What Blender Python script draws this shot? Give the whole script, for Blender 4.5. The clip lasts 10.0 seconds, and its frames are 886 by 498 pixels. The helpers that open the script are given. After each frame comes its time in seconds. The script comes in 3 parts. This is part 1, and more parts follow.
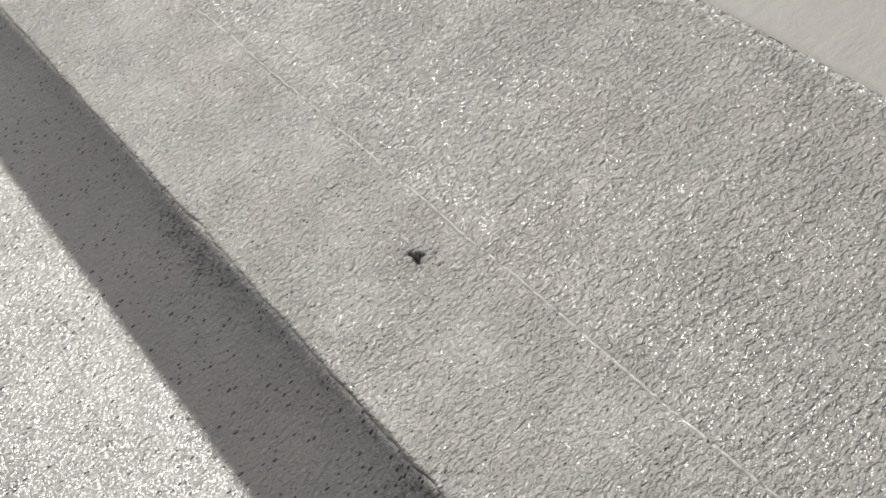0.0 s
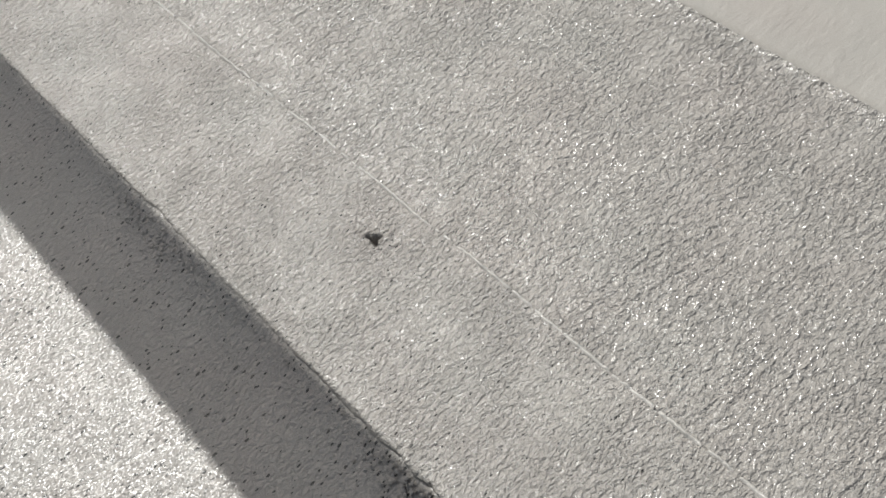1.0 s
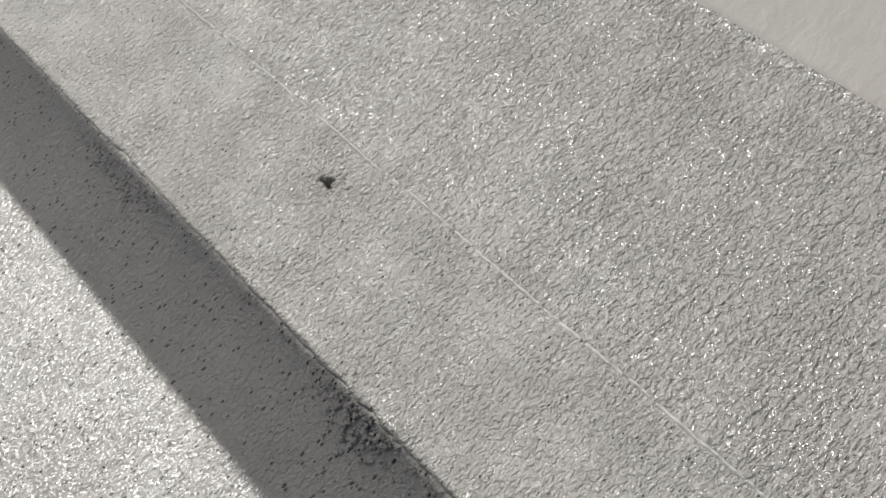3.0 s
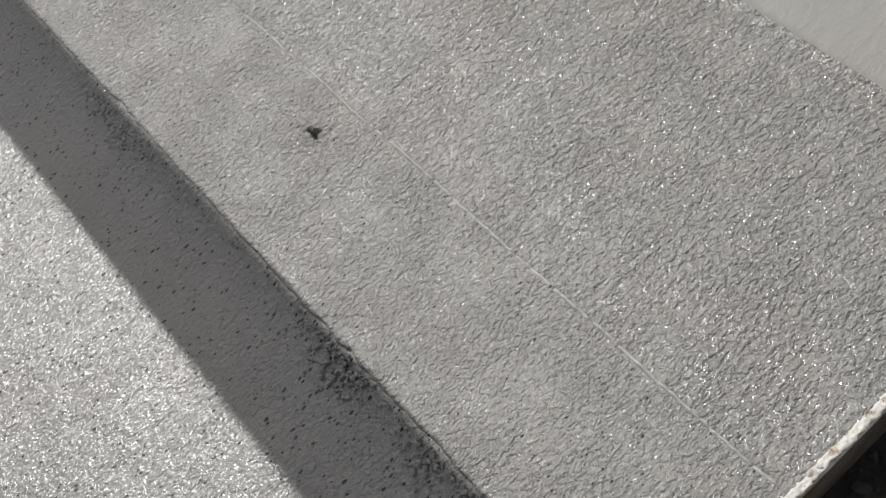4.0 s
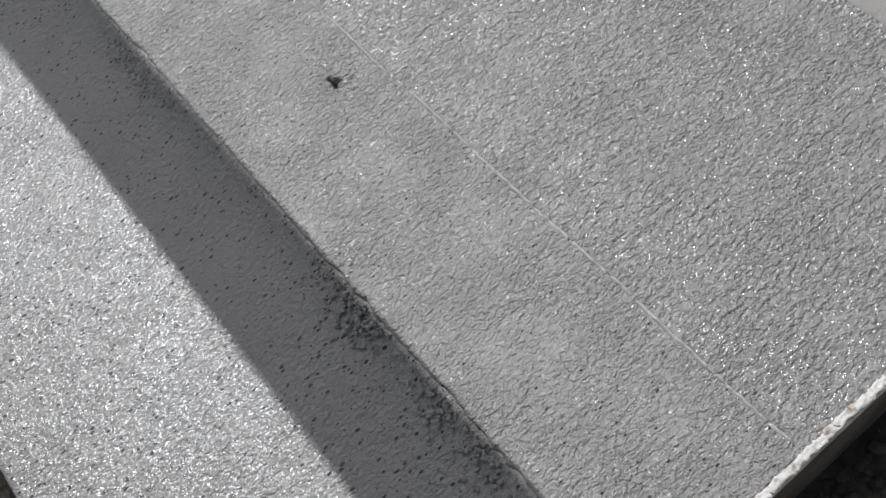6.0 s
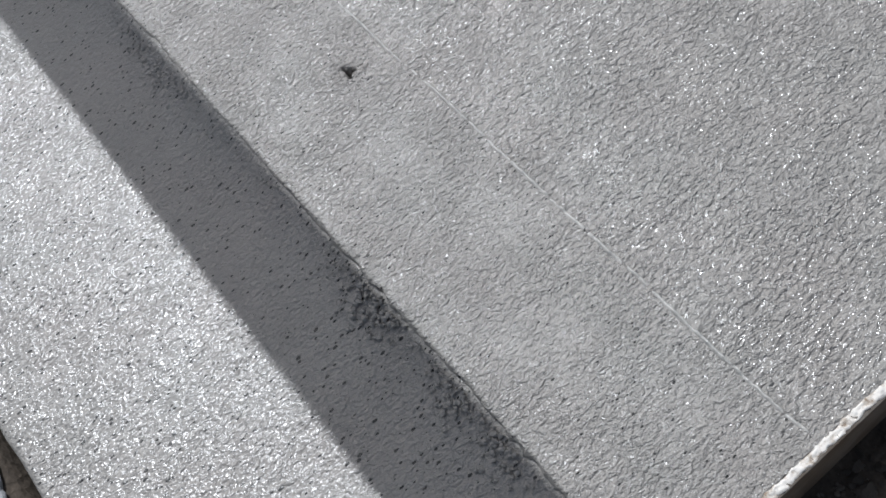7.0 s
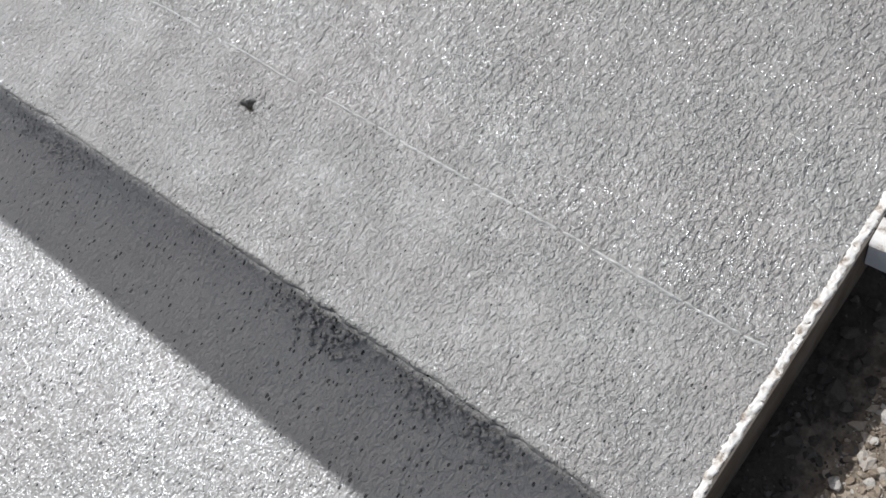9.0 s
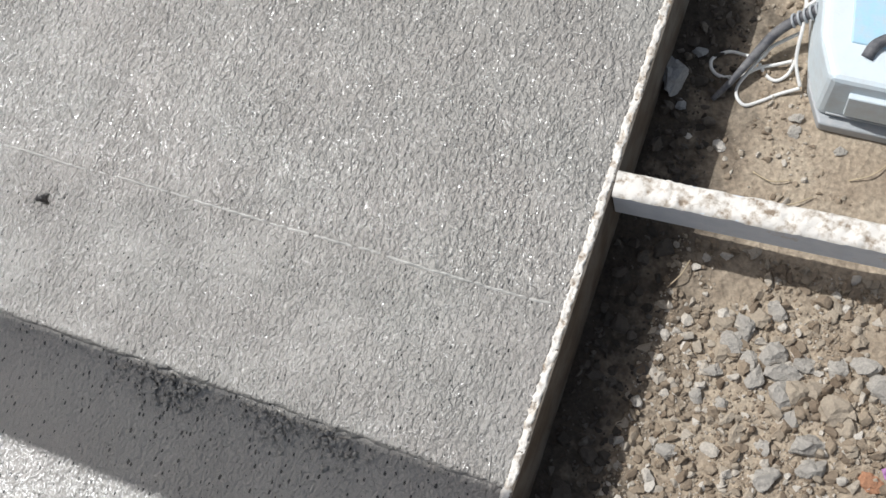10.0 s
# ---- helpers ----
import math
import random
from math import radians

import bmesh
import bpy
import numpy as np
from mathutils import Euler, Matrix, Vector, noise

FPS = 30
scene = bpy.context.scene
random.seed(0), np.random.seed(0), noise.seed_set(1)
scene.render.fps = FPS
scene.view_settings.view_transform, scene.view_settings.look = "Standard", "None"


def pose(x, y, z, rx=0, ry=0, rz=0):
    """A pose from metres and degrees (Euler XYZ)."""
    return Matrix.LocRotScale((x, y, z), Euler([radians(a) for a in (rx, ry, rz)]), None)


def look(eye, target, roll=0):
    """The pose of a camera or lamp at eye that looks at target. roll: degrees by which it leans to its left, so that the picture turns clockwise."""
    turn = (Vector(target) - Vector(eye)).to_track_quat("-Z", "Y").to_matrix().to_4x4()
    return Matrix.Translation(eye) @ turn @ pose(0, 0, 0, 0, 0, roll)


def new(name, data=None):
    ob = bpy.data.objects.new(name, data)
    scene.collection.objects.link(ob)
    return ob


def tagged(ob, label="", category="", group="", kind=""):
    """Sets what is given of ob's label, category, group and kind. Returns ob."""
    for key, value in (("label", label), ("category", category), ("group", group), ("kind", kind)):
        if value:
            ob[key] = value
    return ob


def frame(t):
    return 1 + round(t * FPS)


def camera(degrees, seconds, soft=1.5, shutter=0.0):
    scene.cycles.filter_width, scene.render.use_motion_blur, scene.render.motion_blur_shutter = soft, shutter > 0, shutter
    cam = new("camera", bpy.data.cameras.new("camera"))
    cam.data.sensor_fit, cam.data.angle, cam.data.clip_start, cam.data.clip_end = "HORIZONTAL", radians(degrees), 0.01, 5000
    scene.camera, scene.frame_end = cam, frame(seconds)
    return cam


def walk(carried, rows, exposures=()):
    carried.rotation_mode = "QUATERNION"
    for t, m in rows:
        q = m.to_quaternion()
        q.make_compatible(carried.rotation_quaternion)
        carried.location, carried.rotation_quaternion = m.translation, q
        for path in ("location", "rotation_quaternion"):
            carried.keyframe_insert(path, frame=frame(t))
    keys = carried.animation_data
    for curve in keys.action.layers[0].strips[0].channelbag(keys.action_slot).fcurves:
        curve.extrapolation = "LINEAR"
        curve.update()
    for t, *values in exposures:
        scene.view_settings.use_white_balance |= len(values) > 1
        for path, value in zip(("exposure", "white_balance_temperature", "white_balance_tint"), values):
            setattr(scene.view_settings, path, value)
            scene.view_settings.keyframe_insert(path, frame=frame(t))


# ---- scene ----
EXPO = [(0.0, -0.18, 6500.0, 8.0), (2.2, -0.16, 6500.0, 8.0), (4.5, -0.6, 6250.0, 9.0), (5.7, -0.6, 6050.0, 9.5), (7.5, -0.28, 5900.0, 9.5), (9.0, -0.18, 6000.0, 9.5), (10.0, -0.12, 6250.0, 9.0)]
cam = camera(46.13, 10.0)
walk(cam, [
    (0.0, pose(-0.0280, -0.1359, 1.5883, 36.366, 13.772, 50.901)),
    (0.5, pose(-0.0318, -0.1258, 1.6372, 34.175, 13.272, 49.141)),
    (1.0, pose(-0.0460, -0.1332, 1.7137, 32.279, 11.943, 47.308)),
    (1.5, pose(-0.0412, -0.1495, 1.7592, 31.857, 10.612, 46.646)),
    (2.0, pose(0.0076, -0.1386, 1.7395, 32.271, 10.965, 47.202)),
    (3.5, pose(0.1608, -0.1074, 1.7938, 29.241, 11.772, 48.212)),
    (4.0, pose(0.2191, -0.0937, 1.8117, 28.595, 11.943, 48.967)),
    (4.5, pose(0.2300, -0.0829, 1.8102, 27.898, 12.171, 49.585)),
    (5.0, pose(0.2360, -0.0896, 1.8055, 27.484, 12.155, 50.064)),
    (5.5, pose(0.2497, -0.0983, 1.7753, 27.654, 12.517, 50.547)),
    (7.0, pose(0.2180, -0.0914, 1.7967, 25.891, 13.268, 50.658)),
    (7.5, pose(0.2214, -0.1119, 1.7816, 26.507, 13.331, 50.859)),
    (8.0, pose(0.1978, -0.1231, 1.8192, 25.391, 13.991, 48.652)),
    (8.5, pose(0.1792, -0.1114, 1.8434, 23.591, 14.879, 43.728)),
    (9.0, pose(0.2143, -0.0877, 1.8223, 21.946, 15.473, 36.488)),
    (9.5, pose(0.2188, -0.0046, 1.9429, 16.715, 13.252, 26.721)),
    (10.0, pose(0.3525, -0.0647, 2.0159, 18.032, 12.058, 19.812)),
], exposures=EXPO)


# ---- light ----
SUN_DIR = Vector((-0.69, 0.11, 1.0)).normalized()
world = bpy.data.worlds.new("world")
scene.world = world
world.use_nodes = True
wn = world.node_tree
sky = wn.nodes.new("ShaderNodeTexSky")
sky.sky_type, sky.sun_disc = "NISHITA", False
sky.sun_elevation = math.asin(SUN_DIR.z)
sky.sun_rotation = math.atan2(SUN_DIR.x, SUN_DIR.y)
haze = wn.nodes.new("ShaderNodeHueSaturation")
haze.inputs["Saturation"].default_value = 0.6
wn.links.new(sky.outputs[0], haze.inputs["Color"])
wn.links.new(haze.outputs[0], wn.nodes["Background"].inputs[0])
sky.air_density, sky.dust_density, sky.ozone_density = 1.2, 4.0, 0.2
wn.nodes["Background"].inputs[1].default_value = 0.095
sun = new("sun", bpy.data.lights.new("sun", "SUN"))
sun.data.energy, sun.data.angle, sun.data.color = 4.0, radians(0.4), (1.0, 0.985, 0.96)
sun.matrix_world = look(SUN_DIR * 20, (0, 0, 0))


# ---- materials ----
class Nodes:
    """Short hand for a node material with object coordinates."""

    def __init__(self, name, rough=0.6, metal=0.0, spec=0.5):
        self.mat = bpy.data.materials.new(name)
        self.mat.use_nodes = True
        self.tree = self.mat.node_tree
        self.bsdf = self.tree.nodes["Principled BSDF"]
        self.bsdf.inputs["Roughness"].default_value = rough
        self.bsdf.inputs["Metallic"].default_value = metal
        self.bsdf.inputs["Specular IOR Level"].default_value = spec
        self.coords = self.tree.nodes.new("ShaderNodeTexCoord").outputs["Object"]

    def add(self, kind, **values):
        node = self.tree.nodes.new(kind)
        for key, value in values.items():
            node.inputs[key.replace("_", " ")].default_value = value
        return node

    def link(self, a, b):
        self.tree.links.new(a, b)

    def mapped(self, scale=(1, 1, 1), turn=0.0):
        node = self.tree.nodes.new("ShaderNodeMapping")
        node.inputs["Scale"].default_value = scale
        node.inputs["Rotation"].default_value = (0, 0, radians(turn))
        self.link(self.coords, node.inputs["Vector"])
        return node.outputs[0]

    def noise(self, scale, detail=4.0, rough=0.55, vector=None, twist=0.0):
        node = self.add("ShaderNodeTexNoise", Scale=scale, Detail=detail, Roughness=rough, Distortion=twist)
        self.link(vector or self.coords, node.inputs["Vector"])
        return node.outputs["Fac"]

    def cells(self, scale, vector=None):
        node = self.add("ShaderNodeTexVoronoi", Scale=scale)
        self.link(vector or self.coords, node.inputs["Vector"])
        return node.outputs["Distance"]

    def ramp(self, fac, stops):
        node = self.tree.nodes.new("ShaderNodeValToRGB")
        while len(node.color_ramp.elements) < len(stops):
            node.color_ramp.elements.new(0.5)
        for el, (at, col) in zip(node.color_ramp.elements, stops):
            el.position = at
            el.color = (*col, 1) if isinstance(col, tuple) else (col, col, col, 1)
        self.link(fac, node.inputs["Fac"])
        return node.outputs["Color"]

    def math(self, op, a, b):
        node = self.tree.nodes.new("ShaderNodeMath")
        node.operation = op
        for slot, v in zip(node.inputs, (a, b)):
            if isinstance(v, (int, float)):
                slot.default_value = v
            else:
                self.link(v, slot)
        return node.outputs[0]

    def mix(self, fac, a, b, blend="MIX"):
        node = self.tree.nodes.new("ShaderNodeMix")
        node.data_type, node.blend_type = "RGBA", blend
        for slot, v in ((node.inputs[0], fac), (node.inputs[6], a), (node.inputs[7], b)):
            if isinstance(v, (int, float)):
                slot.default_value = v
            elif isinstance(v, tuple):
                slot.default_value = (*v, 1)
            else:
                self.link(v, slot)
        return node.outputs[2]

    def bump(self, height, distance, strength=1.0, onto=None):
        node = self.add("ShaderNodeBump", Strength=strength, Distance=distance)
        self.link(height, node.inputs["Height"])
        if onto is not None:
            self.link(onto, node.inputs["Normal"])
        return node.outputs[0]

    def done(self, colour=None, rough=None, normal=None):
        for value, slot in ((colour, "Base Color"), (rough, "Roughness"), (normal, "Normal")):
            if isinstance(value, tuple):
                self.bsdf.inputs[slot].default_value = (*value, 1)
            elif value is not None:
                self.link(value, self.bsdf.inputs[slot])
        return self.mat


def concrete(name, tone, grain, relief, gloss, pits, film=0.0, ripple=0.0025, sheen=0.2, calm=0.25, drag=0.5, air=0.36):
    """Wet concrete dragged across the slab. grain: wrinkles a metre; relief: their height; gloss: (low, high) roughness;
    pits: depth of the small air holes (air: their reach); film: water on top (ripple: its relief); calm: relief left in the smooth patches."""
    m = Nodes(name, spec=0.4)
    pulled = m.mapped((1.0, drag, 1.0), 12.0)
    wrinkles = m.noise(grain, 3.0, 0.6, pulled, 0.25)
    torn = m.ramp(wrinkles, [(0.32, 0.0), (0.45, 0.3), (0.52, 0.62), (0.57, 0.7), (0.7, 1.0)])
    patches = m.ramp(m.noise(5.5, 4.0, 0.68), [(0.34, calm), (0.6, 1.0)])
    crumbs = m.noise(grain * 2.3, 2.0, 0.6, m.mapped((1.0, 0.6, 1.0), 20.0))
    height = m.math("ADD", torn, m.math("MULTIPLY", crumbs, 0.6))
    normal = m.bump(m.math("MULTIPLY", height, patches), relief)
    swell = m.noise(26.0, 2.0, 0.5, pulled)
    normal = m.bump(swell, relief * 0.5, 1.0, normal)
    wet_height = m.math("ADD", m.math("MULTIPLY", m.noise(grain * 1.6, 1.8, 0.55, pulled, 0.25), m.math("ADD", m.math("MULTIPLY", patches, 0.4), 0.6)), m.math("MULTIPLY", crumbs, 0.1))
    wet_normal = m.bump(wet_height, ripple)
    stain = m.ramp(m.noise(2.3, 5.0, 0.65), [(0.3, tuple(c * 0.92 for c in tone)), (0.7, tuple(c * 1.07 for c in tone))])
    warm = m.ramp(m.noise(3.1, 3.0, 0.5, m.mapped((1.0, 1.3, 1.0), 70.0)), [(0.35, (0.995, 1.0, 0.995)), (0.65, (1.02, 0.997, 0.99))])
    sand = m.ramp(m.noise(420.0, 2.0, 0.7), [(0.3, 0.9), (0.7, 1.08)])
    colour = m.mix(1.0, m.mix(1.0, stain, warm, "MULTIPLY"), sand, "MULTIPLY")
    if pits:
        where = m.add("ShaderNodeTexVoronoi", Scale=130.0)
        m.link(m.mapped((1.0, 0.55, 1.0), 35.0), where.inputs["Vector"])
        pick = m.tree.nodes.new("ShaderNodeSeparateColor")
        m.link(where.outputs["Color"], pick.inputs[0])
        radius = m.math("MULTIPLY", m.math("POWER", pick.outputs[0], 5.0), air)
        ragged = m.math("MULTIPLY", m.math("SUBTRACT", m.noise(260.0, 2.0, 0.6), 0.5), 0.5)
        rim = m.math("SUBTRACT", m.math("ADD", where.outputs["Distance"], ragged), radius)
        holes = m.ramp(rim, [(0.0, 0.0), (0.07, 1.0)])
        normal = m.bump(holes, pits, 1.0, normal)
        # shade inside the air holes, multiplied into the base colour
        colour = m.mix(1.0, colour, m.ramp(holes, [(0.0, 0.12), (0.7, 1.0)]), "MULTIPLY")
    rough = m.ramp(m.noise(38.0, 4.0, 0.6), [(0.35, gloss[0]), (0.68, gloss[1])])
    m.bsdf.inputs["Coat Weight"].default_value = film
    m.bsdf.inputs["Coat Roughness"].default_value = sheen
    m.bsdf.inputs["Coat IOR"].default_value = 1.5
    m.link(wet_normal, m.bsdf.inputs["Coat Normal"])
    return m.done(colour, rough, normal)


TONE = (0.326, 0.31, 0.283)
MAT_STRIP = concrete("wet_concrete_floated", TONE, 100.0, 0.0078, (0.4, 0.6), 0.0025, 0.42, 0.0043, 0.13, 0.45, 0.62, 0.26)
MAT_ROUGH = concrete("wet_concrete_rough", TONE, 84.0, 0.0098, (0.4, 0.6), 0.0, 0.66, 0.0054, 0.13, 0.5, 0.6)
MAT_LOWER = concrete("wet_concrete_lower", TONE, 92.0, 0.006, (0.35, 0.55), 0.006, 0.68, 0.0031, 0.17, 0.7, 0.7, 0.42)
MAT_SMOOTH = concrete("wet_concrete_smooth", TONE, 40.0, 0.0012, (0.45, 0.6), 0.0, 0.0)
MAT_CRUMB = concrete("concrete_crumbs", TONE, 90.0, 0.0012, (0.4, 0.6), 0.0, 0.3, 0.001)
MAT_SEAM = concrete("cement_paste_seam", (0.43, 0.415, 0.385), 90.0, 0.002, (0.3, 0.5), 0.0, 0.6, 0.003, 0.16)
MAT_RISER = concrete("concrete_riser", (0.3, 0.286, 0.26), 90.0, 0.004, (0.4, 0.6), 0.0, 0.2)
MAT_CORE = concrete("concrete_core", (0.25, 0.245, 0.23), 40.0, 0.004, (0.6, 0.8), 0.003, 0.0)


def soil_material():
    m = Nodes("earth", spec=0.3)
    grain = m.noise(60.0, 6.0, 0.7)
    crumbs = m.cells(55.0)
    dry = m.ramp(m.noise(7.0, 6.0, 0.7), [(0.3, (0.3, 0.235, 0.17)), (0.5, (0.43, 0.35, 0.26)), (0.72, (0.52, 0.44, 0.335))])
    # darker near the slab: the form board's shade put into the earth colour
    shade_tone = m.ramp(m.noise(9.0, 5.0, 0.7), [(0.3, (0.045, 0.037, 0.03)), (0.7, (0.1, 0.08, 0.06))])
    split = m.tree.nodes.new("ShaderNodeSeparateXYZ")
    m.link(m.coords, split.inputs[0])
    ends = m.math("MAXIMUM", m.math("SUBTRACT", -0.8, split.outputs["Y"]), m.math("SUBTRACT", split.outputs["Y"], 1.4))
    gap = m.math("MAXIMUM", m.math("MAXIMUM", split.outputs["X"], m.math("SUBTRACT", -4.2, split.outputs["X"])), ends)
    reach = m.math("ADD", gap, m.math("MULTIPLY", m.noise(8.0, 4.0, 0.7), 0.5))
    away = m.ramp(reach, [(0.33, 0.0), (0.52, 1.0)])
    colour = m.mix(away, shade_tone, dry)
    tint = m.ramp(m.noise(110.0, 3.0, 0.6), [(0.3, 0.7), (0.7, 1.15)])
    normal = m.bump(crumbs, 0.006, 0.8)
    normal = m.bump(grain, 0.007, 0.9, normal)
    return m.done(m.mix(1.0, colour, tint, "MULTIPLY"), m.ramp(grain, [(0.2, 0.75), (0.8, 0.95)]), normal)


def rock_material(name, stops, relief=0.003):
    m = Nodes(name, spec=0.35)
    pick = m.tree.nodes.new("ShaderNodeNewGeometry").outputs["Random Per Island"]
    base = m.ramp(pick, stops)
    grain = m.noise(180.0, 5.0, 0.7)
    colour = m.mix(1.0, base, m.ramp(grain, [(0.25, 0.72), (0.75, 1.15)]), "MULTIPLY")
    return m.done(colour, m.ramp(grain, [(0.2, 0.7), (0.8, 0.95)]), m.bump(grain, relief))


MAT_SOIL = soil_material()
MAT_CLOD = rock_material("earth_clods", [(0.0, (0.2, 0.15, 0.105)), (0.35, (0.34, 0.27, 0.195)), (0.75, (0.43, 0.365, 0.285)), (1.0, (0.62, 0.57, 0.5))])
# darker copy of the clod colours, with the board's shade painted in
MAT_DARK_SHADED = rock_material("dark_shaded_clods", [(0.0, (0.05, 0.042, 0.034)), (0.6, (0.1, 0.085, 0.07)), (1.0, (0.17, 0.15, 0.125))])
MAT_STONE = rock_material("grey_stone", [(0.0, (0.4, 0.365, 0.31)), (1.0, (0.54, 0.5, 0.45))], 0.006)
MAT_LUMP = rock_material("cement_lump", [(0.0, (0.36, 0.36, 0.36)), (1.0, (0.42, 0.42, 0.42))], 0.005)
MAT_PALE = rock_material("pale_stone", [(0.0, (0.62, 0.56, 0.48)), (1.0, (0.72, 0.67, 0.6))])
MAT_BRICK = rock_material("brick_chip", [(0.0, (0.42, 0.2, 0.11)), (1.0, (0.45, 0.24, 0.14))])


def crust_material():
    m = Nodes("dried_cement_crust", spec=0.3)
    flakes = m.noise(34.0, 6.0, 0.66)
    colour = m.ramp(flakes, [(0.36, (0.26, 0.2, 0.145)), (0.43, (0.52, 0.46, 0.39)), (0.52, (0.76, 0.72, 0.66))])
    return m.done(colour, m.ramp(flakes, [(0.2, 0.7), (0.8, 0.95)]), m.bump(flakes, 0.004))


def board_material():
    m = Nodes("weathered_form_board", spec=0.3)
    along = m.mapped((60.0, 3.0, 30.0))
    grain = m.noise(1.0, 5.0, 0.6, along)
    dirt = m.noise(14.0, 5.0, 0.65)
    wood = m.ramp(grain, [(0.3, (0.07, 0.054, 0.04)), (0.7, (0.13, 0.105, 0.08))])
    colour = m.mix(m.ramp(dirt, [(0.42, 0.0), (0.6, 0.8)]), wood, (0.17, 0.155, 0.135))
    return m.done(colour, m.ramp(dirt, [(0.3, 0.65), (0.7, 0.9)]), m.bump(grain, 0.0015))


def steel_material():
    m = Nodes("cement_stained_steel", spec=0.4)
    blot = m.noise(18.0, 5.0, 0.7)
    colour = m.ramp(blot, [(0.35, (0.62, 0.66, 0.72)), (0.6, (0.72, 0.75, 0.8)), (0.75, (0.55, 0.5, 0.44))])
    return m.done(colour, m.ramp(blot, [(0.3, 0.45), (0.7, 0.7)]), m.bump(m.noise(90.0), 0.0008))


def plastic_material(name, tone, rough, dust):
    m = Nodes(name, rough=rough, spec=0.5)
    film = m.noise(26.0, 6.0, 0.7)
    colour = m.mix(m.ramp(film, [(0.4, 0.0), (0.7, dust)]), tone, (0.55, 0.53, 0.5))
    return m.done(colour, m.ramp(film, [(0.3, rough), (0.7, min(1.0, rough + 0.25))]), m.bump(m.noise(140.0), 0.0006))


MAT_CRUST = crust_material()
MAT_BOARD = board_material()
MAT_STEEL = steel_material()
MAT_BLUE = plastic_material("pale_blue_plastic", (0.38, 0.6, 0.74), 0.35, 0.55)
MAT_PALEBLUE = plastic_material("faded_white_plastic", (0.66, 0.74, 0.78), 0.35, 0.4)
MAT_GREYP = plastic_material("grey_plastic", (0.36, 0.38, 0.4), 0.45, 0.5)
MAT_CORD = plastic_material("white_cord_plastic", (0.75, 0.74, 0.71), 0.45, 0.25)
MAT_BLACK = plastic_material("dusty_black_rubber", (0.07, 0.07, 0.08), 0.55, 0.35)
MAT_STRAW = plastic_material("dry_straw", (0.5, 0.4, 0.26), 0.7, 0.1)
MAT_PURPLE = plastic_material("purple_plastic_film", (0.36, 0.16, 0.36), 0.5, 0.2)


# ---- shaping helpers ----
RNG = np.random.default_rng(7)
TABLE = RNG.random((256, 256))


def vnoise(x, y, scale, shift=0):
    """Smooth value noise from 0 to 1 over arrays."""
    x, y = np.asarray(x) * scale + 17.3 * shift, np.asarray(y) * scale + 9.1 * shift
    i, j = np.floor(x).astype(int), np.floor(y).astype(int)
    u, v = x - i, y - j
    u, v = u * u * (3 - 2 * u), v * v * (3 - 2 * v)
    a, b = TABLE[i % 256, j % 256], TABLE[(i + 1) % 256, j % 256]
    c, d = TABLE[i % 256, (j + 1) % 256], TABLE[(i + 1) % 256, (j + 1) % 256]
    return a * (1 - u) * (1 - v) + b * u * (1 - v) + c * (1 - u) * v + d * u * v


def layers(x, y, scale, count=4, shift=0):
    return sum((vnoise(x, y, scale * 2 ** k, shift + k) - 0.5) * 0.55 ** k for k in range(count))


def sheet(name, px, py, pz, material, parent=None, label=""):
    """A grid of points as one smooth mesh."""
    n, m = px.shape
    ids = np.arange(n * m).reshape(n, m)
    quads = np.stack([ids[:-1, :-1], ids[1:, :-1], ids[1:, 1:], ids[:-1, 1:]], -1).reshape(-1, 4)
    mesh = bpy.data.meshes.new(name)
    mesh.vertices.add(n * m)
    mesh.vertices.foreach_set("co", np.stack([px, py, pz], -1).astype(np.float32).ravel())
    mesh.loops.add(quads.size)
    mesh.loops.foreach_set("vertex_index", quads.ravel().astype(np.int32))
    mesh.polygons.add(len(quads))
    mesh.polygons.foreach_set("loop_start", np.arange(0, quads.size, 4, dtype=np.int32))
    mesh.polygons.foreach_set("use_smooth", np.ones(len(quads), bool))
    mesh.update(calc_edges=True)
    mesh.validate()
    mesh.materials.append(material)
    ob = new(name, mesh)
    ob.parent = parent
    return tagged(ob, label)


def part(name, bm, material, parent=None, label="", smooth=False):
    mesh = bpy.data.meshes.new(name)
    bmesh.ops.recalc_face_normals(bm, faces=bm.faces)
    bm.to_mesh(mesh)
    bm.free()
    for face in mesh.polygons:
        face.use_smooth = smooth
    mesh.materials.append(material)
    ob = new(name, mesh)
    ob.parent = parent
    return tagged(ob, label)


def box(x0, x1, y0, y1, z0, z1, bevel=0.0, cuts=0, bm=None):
    bm = bm or bmesh.new()
    made = bmesh.ops.create_cube(bm, size=1.0, matrix=Matrix.Translation(((x0 + x1) / 2, (y0 + y1) / 2, (z0 + z1) / 2)) @ Matrix.Diagonal((x1 - x0, y1 - y0, z1 - z0, 1)))
    if bevel:
        edges = list({e for v in made["verts"] for e in v.link_edges})
        bmesh.ops.bevel(bm, geom=edges, offset=bevel, segments=3, affect="EDGES", profile=0.6)
    return bm


def empty(name, m, label, category, group="", kind=""):
    ob = new(name)
    ob.matrix_basis = m
    return tagged(ob, label, category, group, kind)


